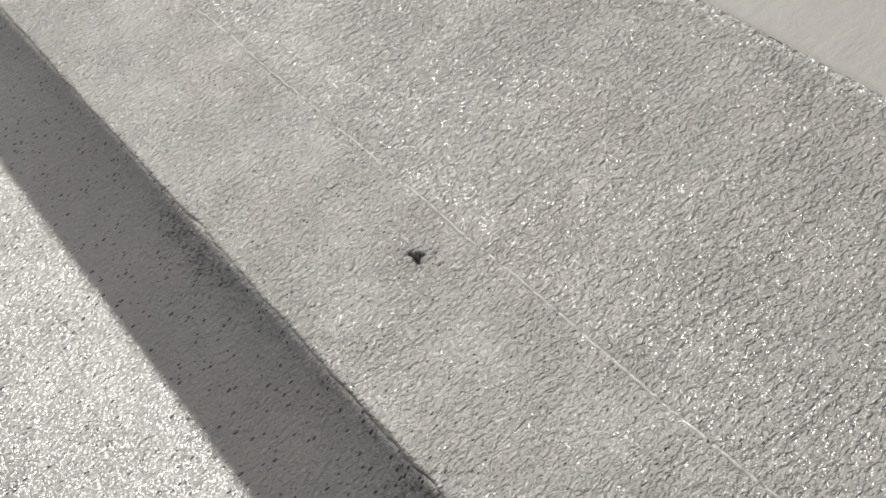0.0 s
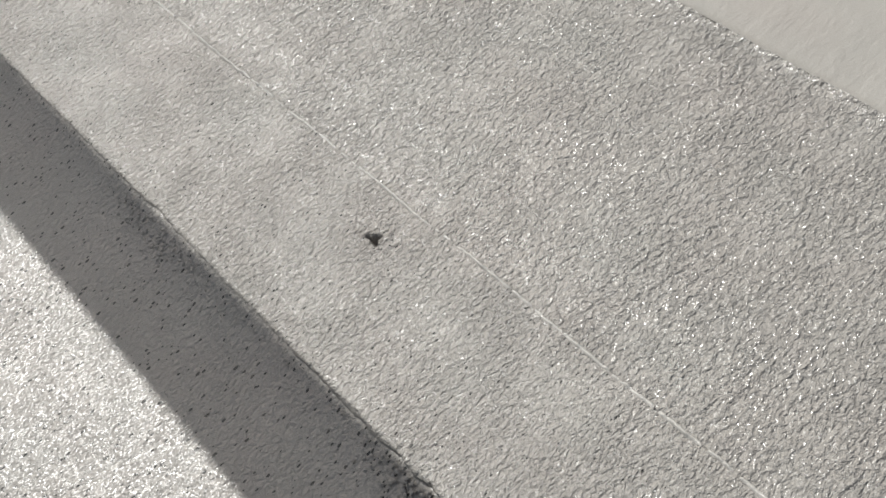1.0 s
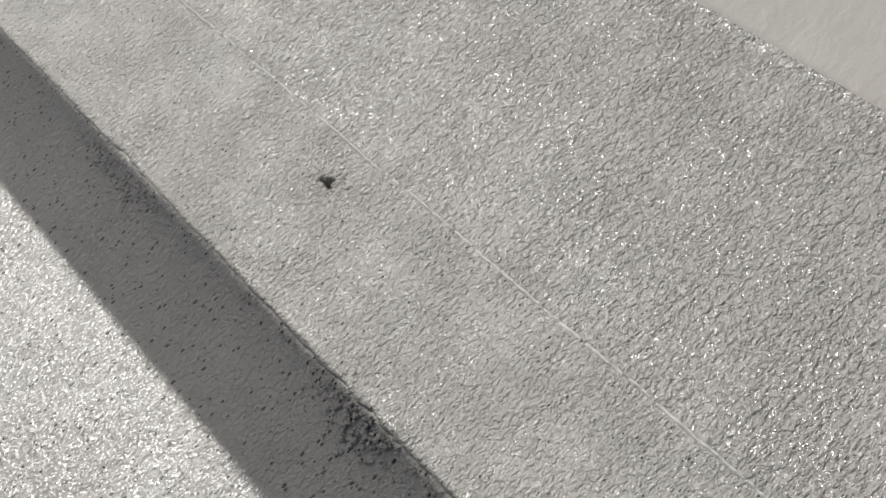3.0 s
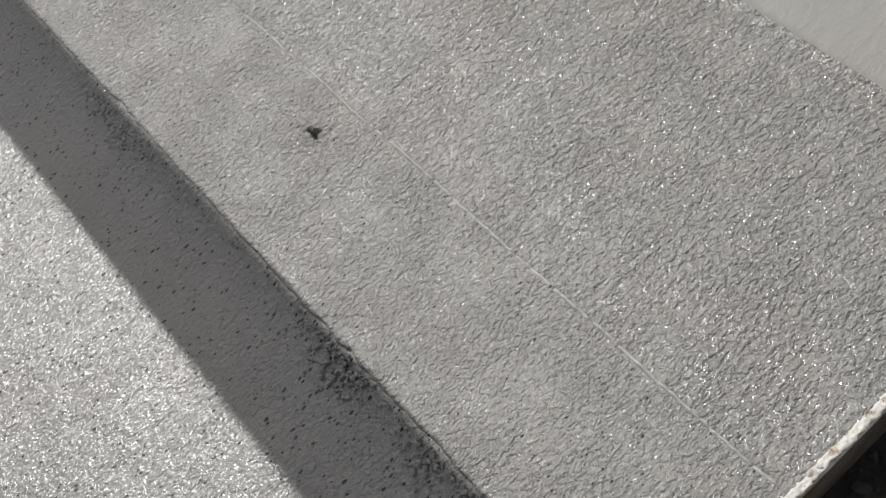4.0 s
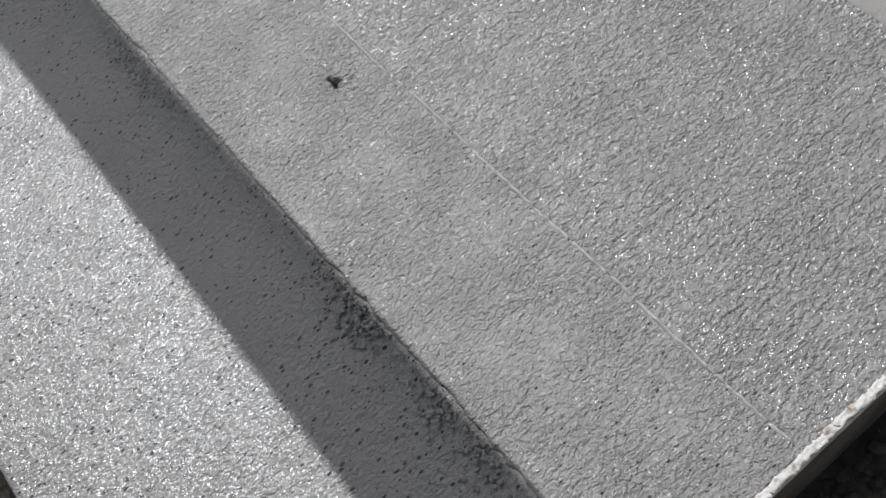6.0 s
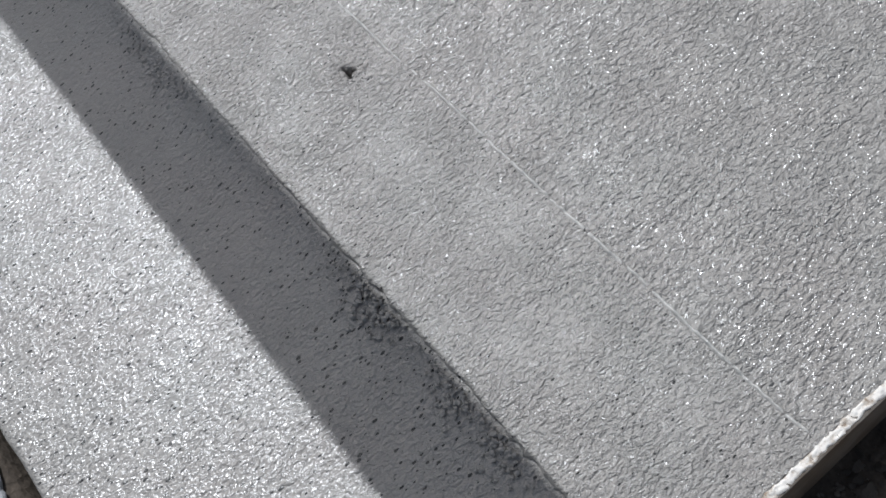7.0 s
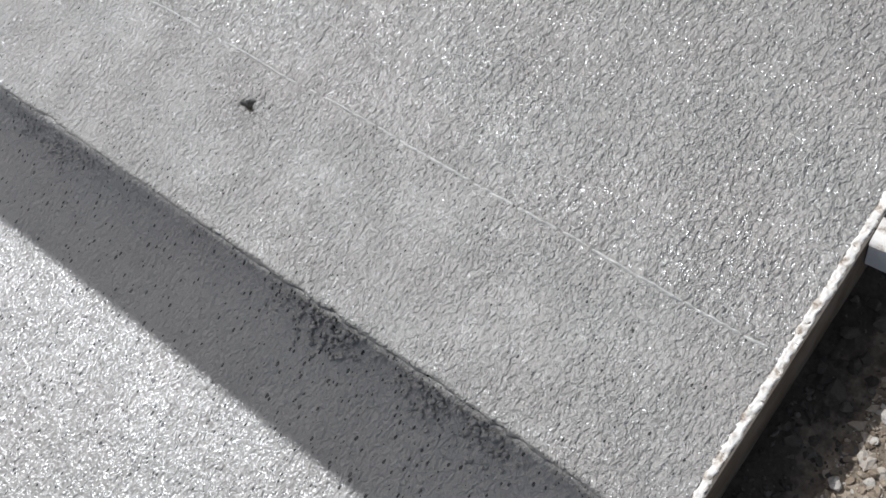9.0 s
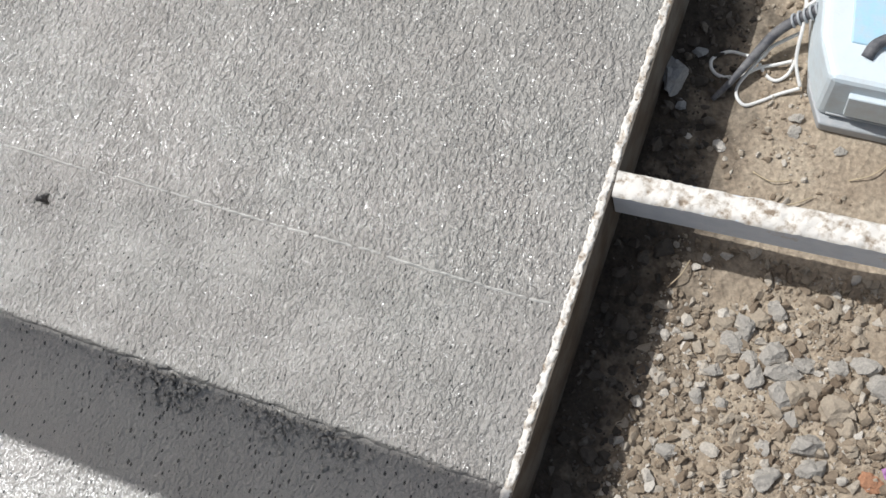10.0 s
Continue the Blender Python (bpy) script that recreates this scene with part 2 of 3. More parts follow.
def tube(points, radius, sides=10, smooth_steps=8):
    """A round cord through the points (Catmull-Rom), as a bmesh."""
    pts = [Vector(p) for p in points]
    path = []
    for k in range(len(pts) - 1):
        a, b, c, d = pts[max(k - 1, 0)], pts[k], pts[k + 1], pts[min(k + 2, len(pts) - 1)]
        for s in range(smooth_steps):
            t = s / smooth_steps
            path.append(0.5 * ((2 * b) + (c - a) * t + (2 * a - 5 * b + 4 * c - d) * t * t + (3 * b - a - 3 * c + d) * t ** 3))
    path.append(pts[-1])
    bm = bmesh.new()
    rings, side = [], Vector((0, 0, 1))
    for k, p in enumerate(path):
        ahead = (path[min(k + 1, len(path) - 1)] - path[max(k - 1, 0)]).normalized()
        side = (side - ahead * side.dot(ahead)).normalized()
        other = ahead.cross(side)
        r = radius(k / (len(path) - 1)) if callable(radius) else radius
        rings.append([bm.verts.new(p + (side * math.cos(w) + other * math.sin(w)) * r) for w in (math.tau * i / sides for i in range(sides))])
    for a, b in zip(rings, rings[1:]):
        for i in range(sides):
            bm.faces.new((a[i], a[(i + 1) % sides], b[(i + 1) % sides], b[i]))
    bm.faces.new(rings[0])
    bm.faces.new(rings[-1])
    return bm


def rock(size, squash=0.7, seed=0, detail=3, cuts=13):
    """An angular broken lump: a ball cut by planes, roughened."""
    rng = random.Random(seed * 31 + 5)
    planes = [(Vector((rng.gauss(0, 1), rng.gauss(0, 1), rng.gauss(0, 0.8))).normalized(), rng.uniform(0.24, 0.44)) for _ in range(cuts)]
    bm = bmesh.new()
    bmesh.ops.create_icosphere(bm, subdivisions=detail, radius=0.5)
    for v in bm.verts:
        for n, d in planes:
            reach = v.co.dot(n)
            if reach > d:
                v.co -= n * (reach - d) * 0.95
        v.co *= 1 + 0.22 * noise.noise(v.co * 7 + Vector((seed, 0, seed)))
        v.co = Vector((v.co.x * size[0], v.co.y * size[1], v.co.z * size[2] * squash)) * 1.25
        v.co.z = max(v.co.z, -0.25 * size[2])
    return bm


# ---- ground ----
LOWER = -0.045
RISE = 0.08   # the lower tread climbs a little away from the riser


def tread_height(y):
    return LOWER - RISE * (y + 0.255)

SOIL = -0.245


def step01(a, b, v):
    t = np.clip((v - a) / (b - a), 0, 1)
    return t * t * (3 - 2 * t)


def soil_height(x, y):
    """Height of the earth: a bed beside the form board, deeper under and in front of the slab."""
    x, y = np.asarray(x, float), np.asarray(y, float)
    wild = 0.012 * layers(x, y, 3.0, 3, 2)
    beside = SOIL + wild + 0.03 * (1 - step01(0.02, 0.14, x)) * step01(-1.2, -0.9, y) * step01(2.6, 2.3, y)
    under = -0.47 + 0.0 * x
    front = tread_height(-0.79) - 0.04 + wild + (SOIL + 0.04 - tread_height(-0.79)) * step01(-1.0, -1.5, y)
    behind = -0.045 + wild + (SOIL + 0.045) * step01(1.7, 2.4, y)
    slab = under + (front - under) * step01(-0.74, -0.8, y) + (behind - under) * step01(1.385, 1.43, y)
    slab = slab + (SOIL + wild - slab) * step01(-4.2, -4.35, x)
    out = np.where(x > 0.009, beside, slab)
    crumble = 0.012 * np.abs(layers(x, y, 22.0, 3, 4)) * (1 - 0.7 * step01(0.66, 0.75, y))
    near = np.clip(3.0 - np.hypot(x, y - 0.3), 0, 1)
    return out + crumble * near


def spread(fine_from, fine_to, pitch, far):
    core = np.arange(fine_from, fine_to + pitch / 2, pitch)
    tail = np.geomspace(pitch * 2, far, 26)
    return np.concatenate([core[0] - tail[::-1], core, core[-1] + tail])


gx = spread(0.02, 1.1, 0.011, 600.0)
gx = np.sort(np.concatenate([gx[gx < -4.5], np.arange(-4.45, -1.9, 0.05), np.arange(-1.9, -0.05, 0.02), [-0.03, 0.004, 0.014], gx[gx >= 0.02]]))
gy = spread(-1.3, 1.75, 0.012, 600.0)
GX, GY = np.meshgrid(gx, gy, indexing="ij")
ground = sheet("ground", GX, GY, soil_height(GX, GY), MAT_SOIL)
tagged(ground, "bare brown crumbly earth of a building site", "ground", kind="structure")

# ---- the stepped slab ----
X0, X1 = -4.2, -0.003
EDGE1, EDGE2, BACK = 0.372, 1.125, 1.40
slab = empty("concrete_steps", pose(0, 0, 0), "freshly poured wet grey concrete steps with a rough surface", "concrete steps", kind="structure")


def lip(y, width=0.006):
    """Drop of a rounded edge at distance y from it."""
    t = np.clip(1 - y / width, 0, 1)
    return width * 0.8 * t ** 2


def honeycomb(x):
    """Where the step edge was left crumbly, from 0 to 1."""
    spots = ((-1.62, 0.16), (-0.76, 0.1), (-0.5, 0.05), (-0.36, 0.07))
    return np.clip(sum(np.exp(-((x - c) / w) ** 2) for c, w in spots), 0, 1)


def edge_line(x):
    """Wander of the step edge, with small bites where it crumbled."""
    x = np.asarray(x, float)
    wander = 0.007 * (vnoise(x, x * 0, 7.0, 3) - 0.5) + 0.005 * (vnoise(x, x * 0, 31.0, 5) - 0.5)
    bites = np.clip(vnoise(x, x * 0, 22.0, 13) - 0.45, 0, 1) + 0.6 * np.clip(vnoise(x, x * 0, 70.0, 15) - 0.5, 0, 1)
    return wander + (0.003 + 0.009 * honeycomb(x)) * bites


xs = np.arange(X0, X1 + 0.004, 0.0075)
xs[-1] = X1
xs_fine = np.sort(np.concatenate([xs[(xs < -1.30) | (xs > -1.17)], np.arange(-1.30, -1.17, 0.0025)]))

# strip along the step edge, with the small hole and a scored line
ys = np.concatenate([[0.0, 0.001, 0.0025], np.arange(0.005, 0.23, 0.0055), np.arange(0.23, 0.32, 0.0028), np.arange(0.322, EDGE1 - 0.002, 0.0055), [EDGE1]])
PX, PY = np.meshgrid(xs_fine, ys, indexing="ij")
wob = edge_line(PX)
PZ = 0.0012 * layers(PX, PY, 4.0, 2, 1) + 0.001 * layers(PX, PY, 45.0, 2, 6)
ridge = np.exp(-((EDGE1 - PY) / 0.005) ** 2)
PZ += ridge * (0.0006 + 0.004 * np.clip(vnoise(PX, PX * 0, 95.0, 8) - 0.3, 0, 1)) - lip(PY)
HOLE = (-1.233, 0.275)
ang = np.arctan2(PY - HOLE[1], PX - HOLE[0])
rad = np.hypot(PX - HOLE[0], PY - HOLE[1]) * (1 + 0.35 * np.sin(3 * ang + 0.6) + 0.2 * np.sin(5 * ang))
PZ -= 0.03 * np.exp(-(rad / 0.0095) ** 4)
PZ += (0.006 * vnoise(PX, PY, 150.0, 2) - 0.002) * np.exp(-((rad - 0.02) / 0.012) ** 2)
line = np.exp(-((PY - 0.245 - 0.02 * (PX + 0.7)) / 0.005) ** 2) * step01(-0.84, -0.8, PX) * step01(-0.6, -0.64, PX)
PZ += 0.0013 * line
front_strip = sheet("front_strip", PX, PY + wob * (1 - PY / EDGE1) ** 3, PZ, MAT_STRIP, slab, "floated wet concrete strip with a small hole")

# wider rough field
ys = np.concatenate([EDGE1 + np.array([0.0, 0.0025, 0.005, 0.0085]), np.arange(EDGE1 + 0.014, EDGE2, 0.0065), [EDGE2]])
PX, PY = np.meshgrid(xs, ys, indexing="ij")
PZ = 0.002 * layers(PX, PY, 4.0, 2, 1) * np.clip((PY - EDGE1) * 12, 0, 1) + 0.0018 * layers(PX, PY, 40.0, 3, 6)
PZ += np.exp(-((PY - EDGE1) / 0.004) ** 2) * (0.0006 + 0.004 * np.clip(vnoise(PX, PX * 0, 95.0, 8) - 0.3, 0, 1)) - (0.0004 + 0.0012 * vnoise(PX, PY * 0, 25.0, 3)) * step01(EDGE1 + 0.003, EDGE1 + 0.03, PY)
PZ += np.exp(-((EDGE2 - PY) / 0.012) ** 2) * 0.008 * (0.3 + vnoise(PX, PY, 50.0, 8))
rough_field = sheet("rough_field", PX, PY, PZ, MAT_ROUGH, slab, "rough wet concrete with glinting lumps")

# thin broken seam of paste where the two floated fields meet
across = np.array([-0.005, -0.003, -0.0012, 0.0, 0.0012, 0.003, 0.005])
PX, PY = np.meshgrid(np.arange(-2.6, X1 - 0.02, 0.0045), across, indexing="ij")
lumps = np.clip(vnoise(PX, PX * 0, 85.0, 8) * 0.8 + 0.5 * vnoise(PX, PX * 0, 14.0, 31) - 0.26, 0, 1)
PZ = 0.0075 * lumps * (1 - (PY / 0.005) ** 2) + 0.0012 * layers(PX, PY, 260.0, 2, 5) - 0.0022 * (PY / 0.005) ** 2 + 0.0004
sheet("paste_seam", PX, EDGE1 + PY + 0.006 * (vnoise(PX, PX * 0, 9.0, 33) - 0.5) + 0.003 * (vnoise(PX, PX * 0, 60.0, 34) - 0.5), PZ, MAT_SEAM, slab, "thin raised pale seam of cement paste")

# smooth band at the back
ys = np.concatenate([np.arange(EDGE2, BACK, 0.012), [BACK - 0.004, BACK, BACK + 0.003, BACK + 0.004]])
PX, PY = np.meshgrid(xs[::2], ys, indexing="ij")
PZ = 0.003 * layers(PX, PY, 3.0, 3, 1) - 0.006 + np.exp(-((PY - EDGE2) / 0.006) ** 2) * 0.009 - np.where(PY > BACK - 0.001, 0.02, 0) - np.where(PY > BACK + 0.0035, 0.2, 0)
back_band = sheet("back_band", PX, PY, PZ, MAT_SMOOTH, slab, "smoothly trowelled concrete band")

# riser
FOOT = tread_height(0.03)
zs = np.concatenate([np.arange(FOOT - 0.01, -0.005, 0.004), [-0.0048]])
PX, PZ = np.meshgrid(xs, zs, indexing="ij")
wob = edge_line(PX)
lumpy = step01(-1.35, -1.05, PX) * (0.5 + 0.9 * vnoise(PX, PX * 0, 5.0, 9)) * step01(-0.05, -0.25, PX)
below = np.clip((-PZ - 0.0045) / 0.008, 0, 1) * np.exp(-np.clip(-PZ - 0.02, 0, 1) / 0.05)
PY = wob + 0.012 * (PZ / FOOT) - below * (0.006 * np.abs(layers(PX, PZ, 30.0, 3, 3)) + lumpy * 0.012 * np.abs(layers(PX, PZ, 40.0, 3, 7)))
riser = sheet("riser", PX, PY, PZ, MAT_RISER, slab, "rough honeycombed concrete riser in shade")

# lower tread with a ragged front edge
ys = np.concatenate([[0.0, 0.003, 0.006, 0.012, 0.02], np.arange(0.028, 0.86, 0.0065)])
PX, PY = np.meshgrid(xs, ys, indexing="ij")
rag = 0.02 * layers(PX, PX * 0, 6.0, 4, 11)
PZ = tread_height(PY - 0.785) + 0.0015 * layers(PX, PY, 3.0, 2, 4) + 0.0012 * layers(PX, PY, 42.0, 3, 16)
PZ -= 0.05 * np.clip(1 - PY / 0.02, 0, 1) ** 2
PZ += (0.056 - 0.008 * step01(-1.4, -1.1, PX)) * np.exp(-np.clip(0.775 - PY, 0, 1) / 0.09)
lower_tread = sheet("lower_tread", PX, -0.775 + rag * (1 - PY / 0.76) + PY * 1.0, PZ, MAT_LOWER, slab, "wet glistening lower concrete tread")

core = bmesh.new()
box(X0, X1 - 0.002, -0.60, BACK - 0.01, -0.50, FOOT - 0.05, bm=core)
box(X0, X1 - 0.002, 0.04, BACK - 0.01, FOOT - 0.05, -0.03, bm=core)
part("core", core, MAT_CORE, slab, "body of the concrete steps")

# ---- form board along the end of the slab ----
form = empty("form_board", pose(0.0, 0, 0), "thin weathered timber form board crusted with dried cement", "form board", kind="structure")
for y0, y1 in ((-0.95, 0.655), (0.657, 2.3)):
    bm = box(0.0, 0.018, y0, y1, -0.5, -0.002, bevel=0.002)
    part("board", bm, MAT_BOARD, form)
ys = np.arange(-0.95, 2.3, 0.0045)
across = np.array([-0.005, -0.003, 0.0, 0.003, 0.006, 0.009, 0.012, 0.015])
PX, PY = np.meshgrid(across, ys, indexing="ij")
wide = 0.004 * (vnoise(PY, PY * 0, 40.0, 2) - 0.5) + 0.004 * (vnoise(PY, PX * 60, 190.0, 3) - 0.5)
PZ = 0.0008 + 0.0055 * layers(PX, PY, 170.0, 3, 12) - 0.013 * np.clip((np.abs(PX - 0.005) - 0.006) / 0.006, 0, 1) ** 2
sheet("cement_crust", PX + wide, PY, PZ, MAT_CRUST, form, "whitish dried cement crust on the board's edge")

# ---- cross batten ----
batten = empty("batten", pose(0.019, 0.655, 0.0, 0, 0, 2.6), "square batten with white cement crust on top and grey sides", "batten")
part("bar", box(0.0, 1.4, -0.027, 0.027, -0.105, -0.003, bevel=0.003), MAT_STEEL, batten, "grey cement-stained bar")
us = np.arange(0.0, 1.4, 0.006)
across = np.array([-0.0285, -0.026, -0.018, -0.009, 0.0, 0.009, 0.018, 0.026, 0.0285])
PX, PY = np.meshgrid(us, across, indexing="ij")
PZ = 0.001 + 0.010 * np.abs(layers(PX, PY, 45.0, 3, 14)) - 0.009 * np.clip((np.abs(PY) - 0.02) / 0.008, 0, 1) ** 2
sheet("cement_crust", PX, PY + 0.004 * (vnoise(PX, PX * 0, 25.0, 6) - 0.5) * np.sign(PY), PZ, MAT_CRUST, batten, "lumpy white dried cement crust")


# ---- loose things on the earth ----
def on_soil(x, y):
    return float(soil_height(np.array([x]), np.array([y]))[0])


def scatter(name, count, area, sizes, material, label, category, seed):
    """Many crumbs as one mesh."""
    rng = np.random.default_rng(seed)
    bm = bmesh.new()
    bmesh.ops.create_icosphere(bm, subdivisions=2, radius=0.5)
    verts = np.array([v.co[:] for v in bm.verts])
    faces = np.array([[v.index for v in f.verts] for f in bm.faces])
    bm.free()
    xs_ = rng.uniform(area[0], area[1], count)
    ys_ = rng.uniform(area[2], area[3], count)
    keep = vnoise(xs_, ys_, 9.0, 21) + 0.5 * vnoise(xs_, ys_, 30.0, 22) > area[4]
    xs_, ys_ = xs_[keep], ys_[keep]
    n = len(xs_)
    size = sizes[0] * (sizes[1] / sizes[0]) ** (rng.random(n) ** 3.4)
    turn = rng.uniform(0, math.tau, n)
    shape = rng.uniform(0.65, 1.3, (n, 3)) * np.array([1, 1, 0.75])
    pts = np.repeat(verts[None], n, 0)
    for _ in range(15):
        way = rng.normal(size=(n, 1, 3))
        way /= np.linalg.norm(way, axis=-1, keepdims=True)
        reach = (pts * way).sum(-1, keepdims=True)
        pts = pts - way * np.maximum(reach - rng.uniform(0.17, 0.42, (n, 1, 1)), 0)
    pts = pts * rng.uniform(0.88, 1.16, (n, len(verts), 1)) * 1.35 * shape[:, None] * size[:, None, None]
    c, s = np.cos(turn)[:, None], np.sin(turn)[:, None]
    px = pts[..., 0] * c - pts[..., 1] * s + xs_[:, None]
    py = pts[..., 0] * s + pts[..., 1] * c + ys_[:, None]
    pz = pts[..., 2] + (soil_height(xs_, ys_) + size * 0.16)[:, None]
    tri = (faces[None] + (np.arange(n) * len(verts))[:, None, None]).reshape(-1, 3)
    mesh = bpy.data.meshes.new(name)
    mesh.from_pydata(np.stack([px, py, pz], -1).reshape(-1, 3).tolist(), [], tri.tolist())
    mesh.materials.append(material)
    return tagged(new(name, mesh), label, category, kind="stuff")


scatter("gravel", 17000, (0.15, 0.95, -0.6, 0.66, 0.4), (0.0045, 0.03), MAT_CLOD, "crumbly brown earth clods and gravel beside the slab", "gravel", 3)
scatter("gravel", 1300, (0.03, 0.17, -0.6, 1.4, 0.6), (0.005, 0.03), MAT_DARK_SHADED, "earth crumbs along the form board, coloured dark for its shade", "gravel", 8)
scatter("gravel", 4200, (0.16, 1.0, 0.71, 1.6, 0.72), (0.0035, 0.02), MAT_CLOD, "scattered small earth crumbs on packed mud", "gravel", 4)
scatter("gravel", 1600, (-1.7, -0.7, -1.3, -0.82, 0.5), (0.006, 0.035), MAT_DARK_SHADED, "dark earth clods in front of the lower tread", "gravel", 5)
scatter("gravel", 900, (-1.6, -0.2, 1.43, 1.75, 0.55), (0.006, 0.03), MAT_CLOD, "earth crumbs behind the slab", "gravel", 6)


def crumbs_on_riser():
    """Honeycombed lumps stuck to the slope under the edge of the upper step."""
    rng = random.Random(12)
    bm = bmesh.new()
    made = 0
    while made < 480:
        x = rng.uniform(-1.95, -0.08)
        rough = float(honeycomb(x))
        if rng.random() > 0.06 + rough:
            continue
        made += 1
        down = 0.002 + abs(rng.gauss(0, 0.012 + 0.022 * rough))
        s = rng.uniform(0.004, 0.011) * (0.7 + 0.6 * rough)
        y = float(edge_line(x)) - 0.012 - down
        z = tread_height(y) + 0.05 * math.exp(-max(-y - 0.01, 0) / 0.09)
        piece = rock((s, s * rng.uniform(0.6, 1.2), s), 0.8, 200 + made, 1, 8)
        piece.transform(pose(x, y, z, rng.uniform(-25, 25), rng.uniform(-25, 25), rng.random() * 360))
        temp = bpy.data.meshes.new("piece")
        piece.to_mesh(temp)
        piece.free()
        bm.from_mesh(temp)
        bpy.data.meshes.remove(temp)
    ob = part("riser_crumbs", bm, MAT_CRUMB, slab, "crumbly concrete lumps under the step edge")
    return tagged(ob, kind="stuff")


crumbs_on_riser()


def stone(name, x, y, size, material, label, category, group, seed, squash=0.7, turn=0.0):
    ob = part(name, rock(size, squash, seed, 3), material)
    ob.matrix_basis = pose(x, y, on_soil(x, y) + size[2] * squash * 0.12, 0, 0, turn)
    return tagged(ob, label, category, group)


CLODS = [
    (0.439, 0.421, 0.075), (0.295, 0.491, 0.042), (0.325, 0.449, 0.055), (0.393, 0.553, 0.05), (0.507, 0.405, 0.05),
    (0.535, 0.244, 0.065), (0.537, 0.464, 0.05), (0.359, 0.524, 0.048), (0.300, 0.384, 0.04), (0.373, 0.426, 0.045),
    (0.589, 0.346, 0.055), (0.259, 0.188, 0.045), (0.439, 0.261, 0.04), (0.501, 0.567, 0.038), (0.282, 0.321, 0.036),
    (0.452, 0.372, 0.07), (0.482, 0.39, 0.062), (0.408, 0.446, 0.058), (0.342, 0.492, 0.056), (0.56, 0.38, 0.07), (0.52, 0.29, 0.075),
    (0.39, 0.395, 0.05), (0.31, 0.43, 0.05), (0.6, 0.48, 0.062), (0.46, 0.2, 0.06), (0.38, 0.27, 0.05), (0.47, 0.45, 0.055),
    (0.476, 0.329, 0.044), (0.571, 0.529, 0.04), (0.634, 0.445, 0.06), (0.339, 0.319, 0.036), (0.413, 0.487, 0.034),
]
for k, (x, y, s) in enumerate(CLODS):
    pale = k % 3 != 1
    stone("earth_clod", x, y, (s, s * (0.7 + 0.35 * ((k * 7) % 5) / 5), s * 0.8), MAT_STONE if pale else MAT_CLOD,
          "pale grey crumbling lump lying on brown earth" if pale else "brown lump of dry earth among gravel", "clod", "clods beside the slab", k + 1, 0.7, k * 47)
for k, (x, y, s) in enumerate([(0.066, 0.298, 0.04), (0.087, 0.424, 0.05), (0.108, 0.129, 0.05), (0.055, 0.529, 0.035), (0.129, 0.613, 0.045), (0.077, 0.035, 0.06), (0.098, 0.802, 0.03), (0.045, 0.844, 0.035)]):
    stone("earth_clod", x, y, (s, s * 0.8, s * 0.8), MAT_DARK_SHADED, "lump of earth by the form board, coloured dark for its shade", "clod", "clods beside the slab", k + 41, 0.7, k * 61)

stone("pebble", 0.177, 0.889, (0.032, 0.028, 0.026), MAT_PALE, "pale cream stone on packed mud", "stone", "pale stones", 71)
stone("pebble", 0.237, 0.415, (0.022, 0.034, 0.02), MAT_PALE, "white chalky stone among gravel", "stone", "pale stones", 72, 0.7, 20)
stone("pebble", 0.106, 0.892, (0.02, 0.014, 0.012), MAT_PALE, "small white stone chip on dark earth", "stone", "pale stones", 73)
stone("pebble", 0.170, 0.241, (0.034, 0.022, 0.02), MAT_PALE, "curved pale stone chip at the shadow's edge", "stone", "pale stones", 74, 0.7, 40)
stone("pebble", 0.325, 0.994, (0.034, 0.022, 0.022), MAT_STONE, "grey stone beside the blue case", "stone", "grey stones", 75, 0.7, 15)
stone("pebble", 0.326, 0.962, (0.03, 0.03, 0.02), MAT_STONE, "grey stone beside the blue case", "stone", "grey stones", 76, 0.7, 70)
stone("pebble", 0.435, 0.941, (0.03, 0.022, 0.02), MAT_STONE, "grey stone on packed mud", "stone", "grey stones", 77)
stone("brick_chip", 0.653, 0.255, (0.042, 0.036, 0.03), MAT_BRICK, "orange-brown brick fragment on gravel", "brick fragment", "", 78)
stone("cement_lump", 0.041, 1.019, (0.055, 0.105, 0.07), MAT_LUMP, "grey hardened cement lump against the form board", "cement lump", "cement lumps", 81, 0.8, 8)
stone("cement_lump", 0.074, 1.094, (0.04, 0.03, 0.03), MAT_LUMP, "small grey cement lump on dark earth", "cement lump", "cement lumps", 82)
stone("cement_lump", 0.072, 0.956, (0.032, 0.028, 0.024), MAT_LUMP, "small grey cement lump on dark earth", "cement lump", "cement lumps", 83)


def spill():
    """A roll of cement that ran over the front edge of the lower tread."""
    pts = [(-1.33, -0.835, 0), (-1.24, -0.842, 0.004), (-1.15, -0.838, 0.0), (-1.07, -0.832, 0.006), (-0.98, -0.838, 0.0), (-0.9, -0.83, 0)]
    bm = tube([(x, y, on_soil(x, y) + 0.012 + z) for x, y, z in pts], lambda t: 0.012 + 0.012 * math.sin(math.pi * t), 14, 14)
    for v in bm.verts:
        v.co += v.normal * 0.0 + Vector((0, 1, 1)) * 0.012 * noise.noise(v.co * 45) + Vector((0, 0, 1)) * 0.006 * noise.noise(v.co * 130)
    ob = part("cement_spill", bm, MAT_LUMP, smooth=True)
    return tagged(ob, "roll of grey cement spilled on dark earth before the tread", "cement spill")


spill()


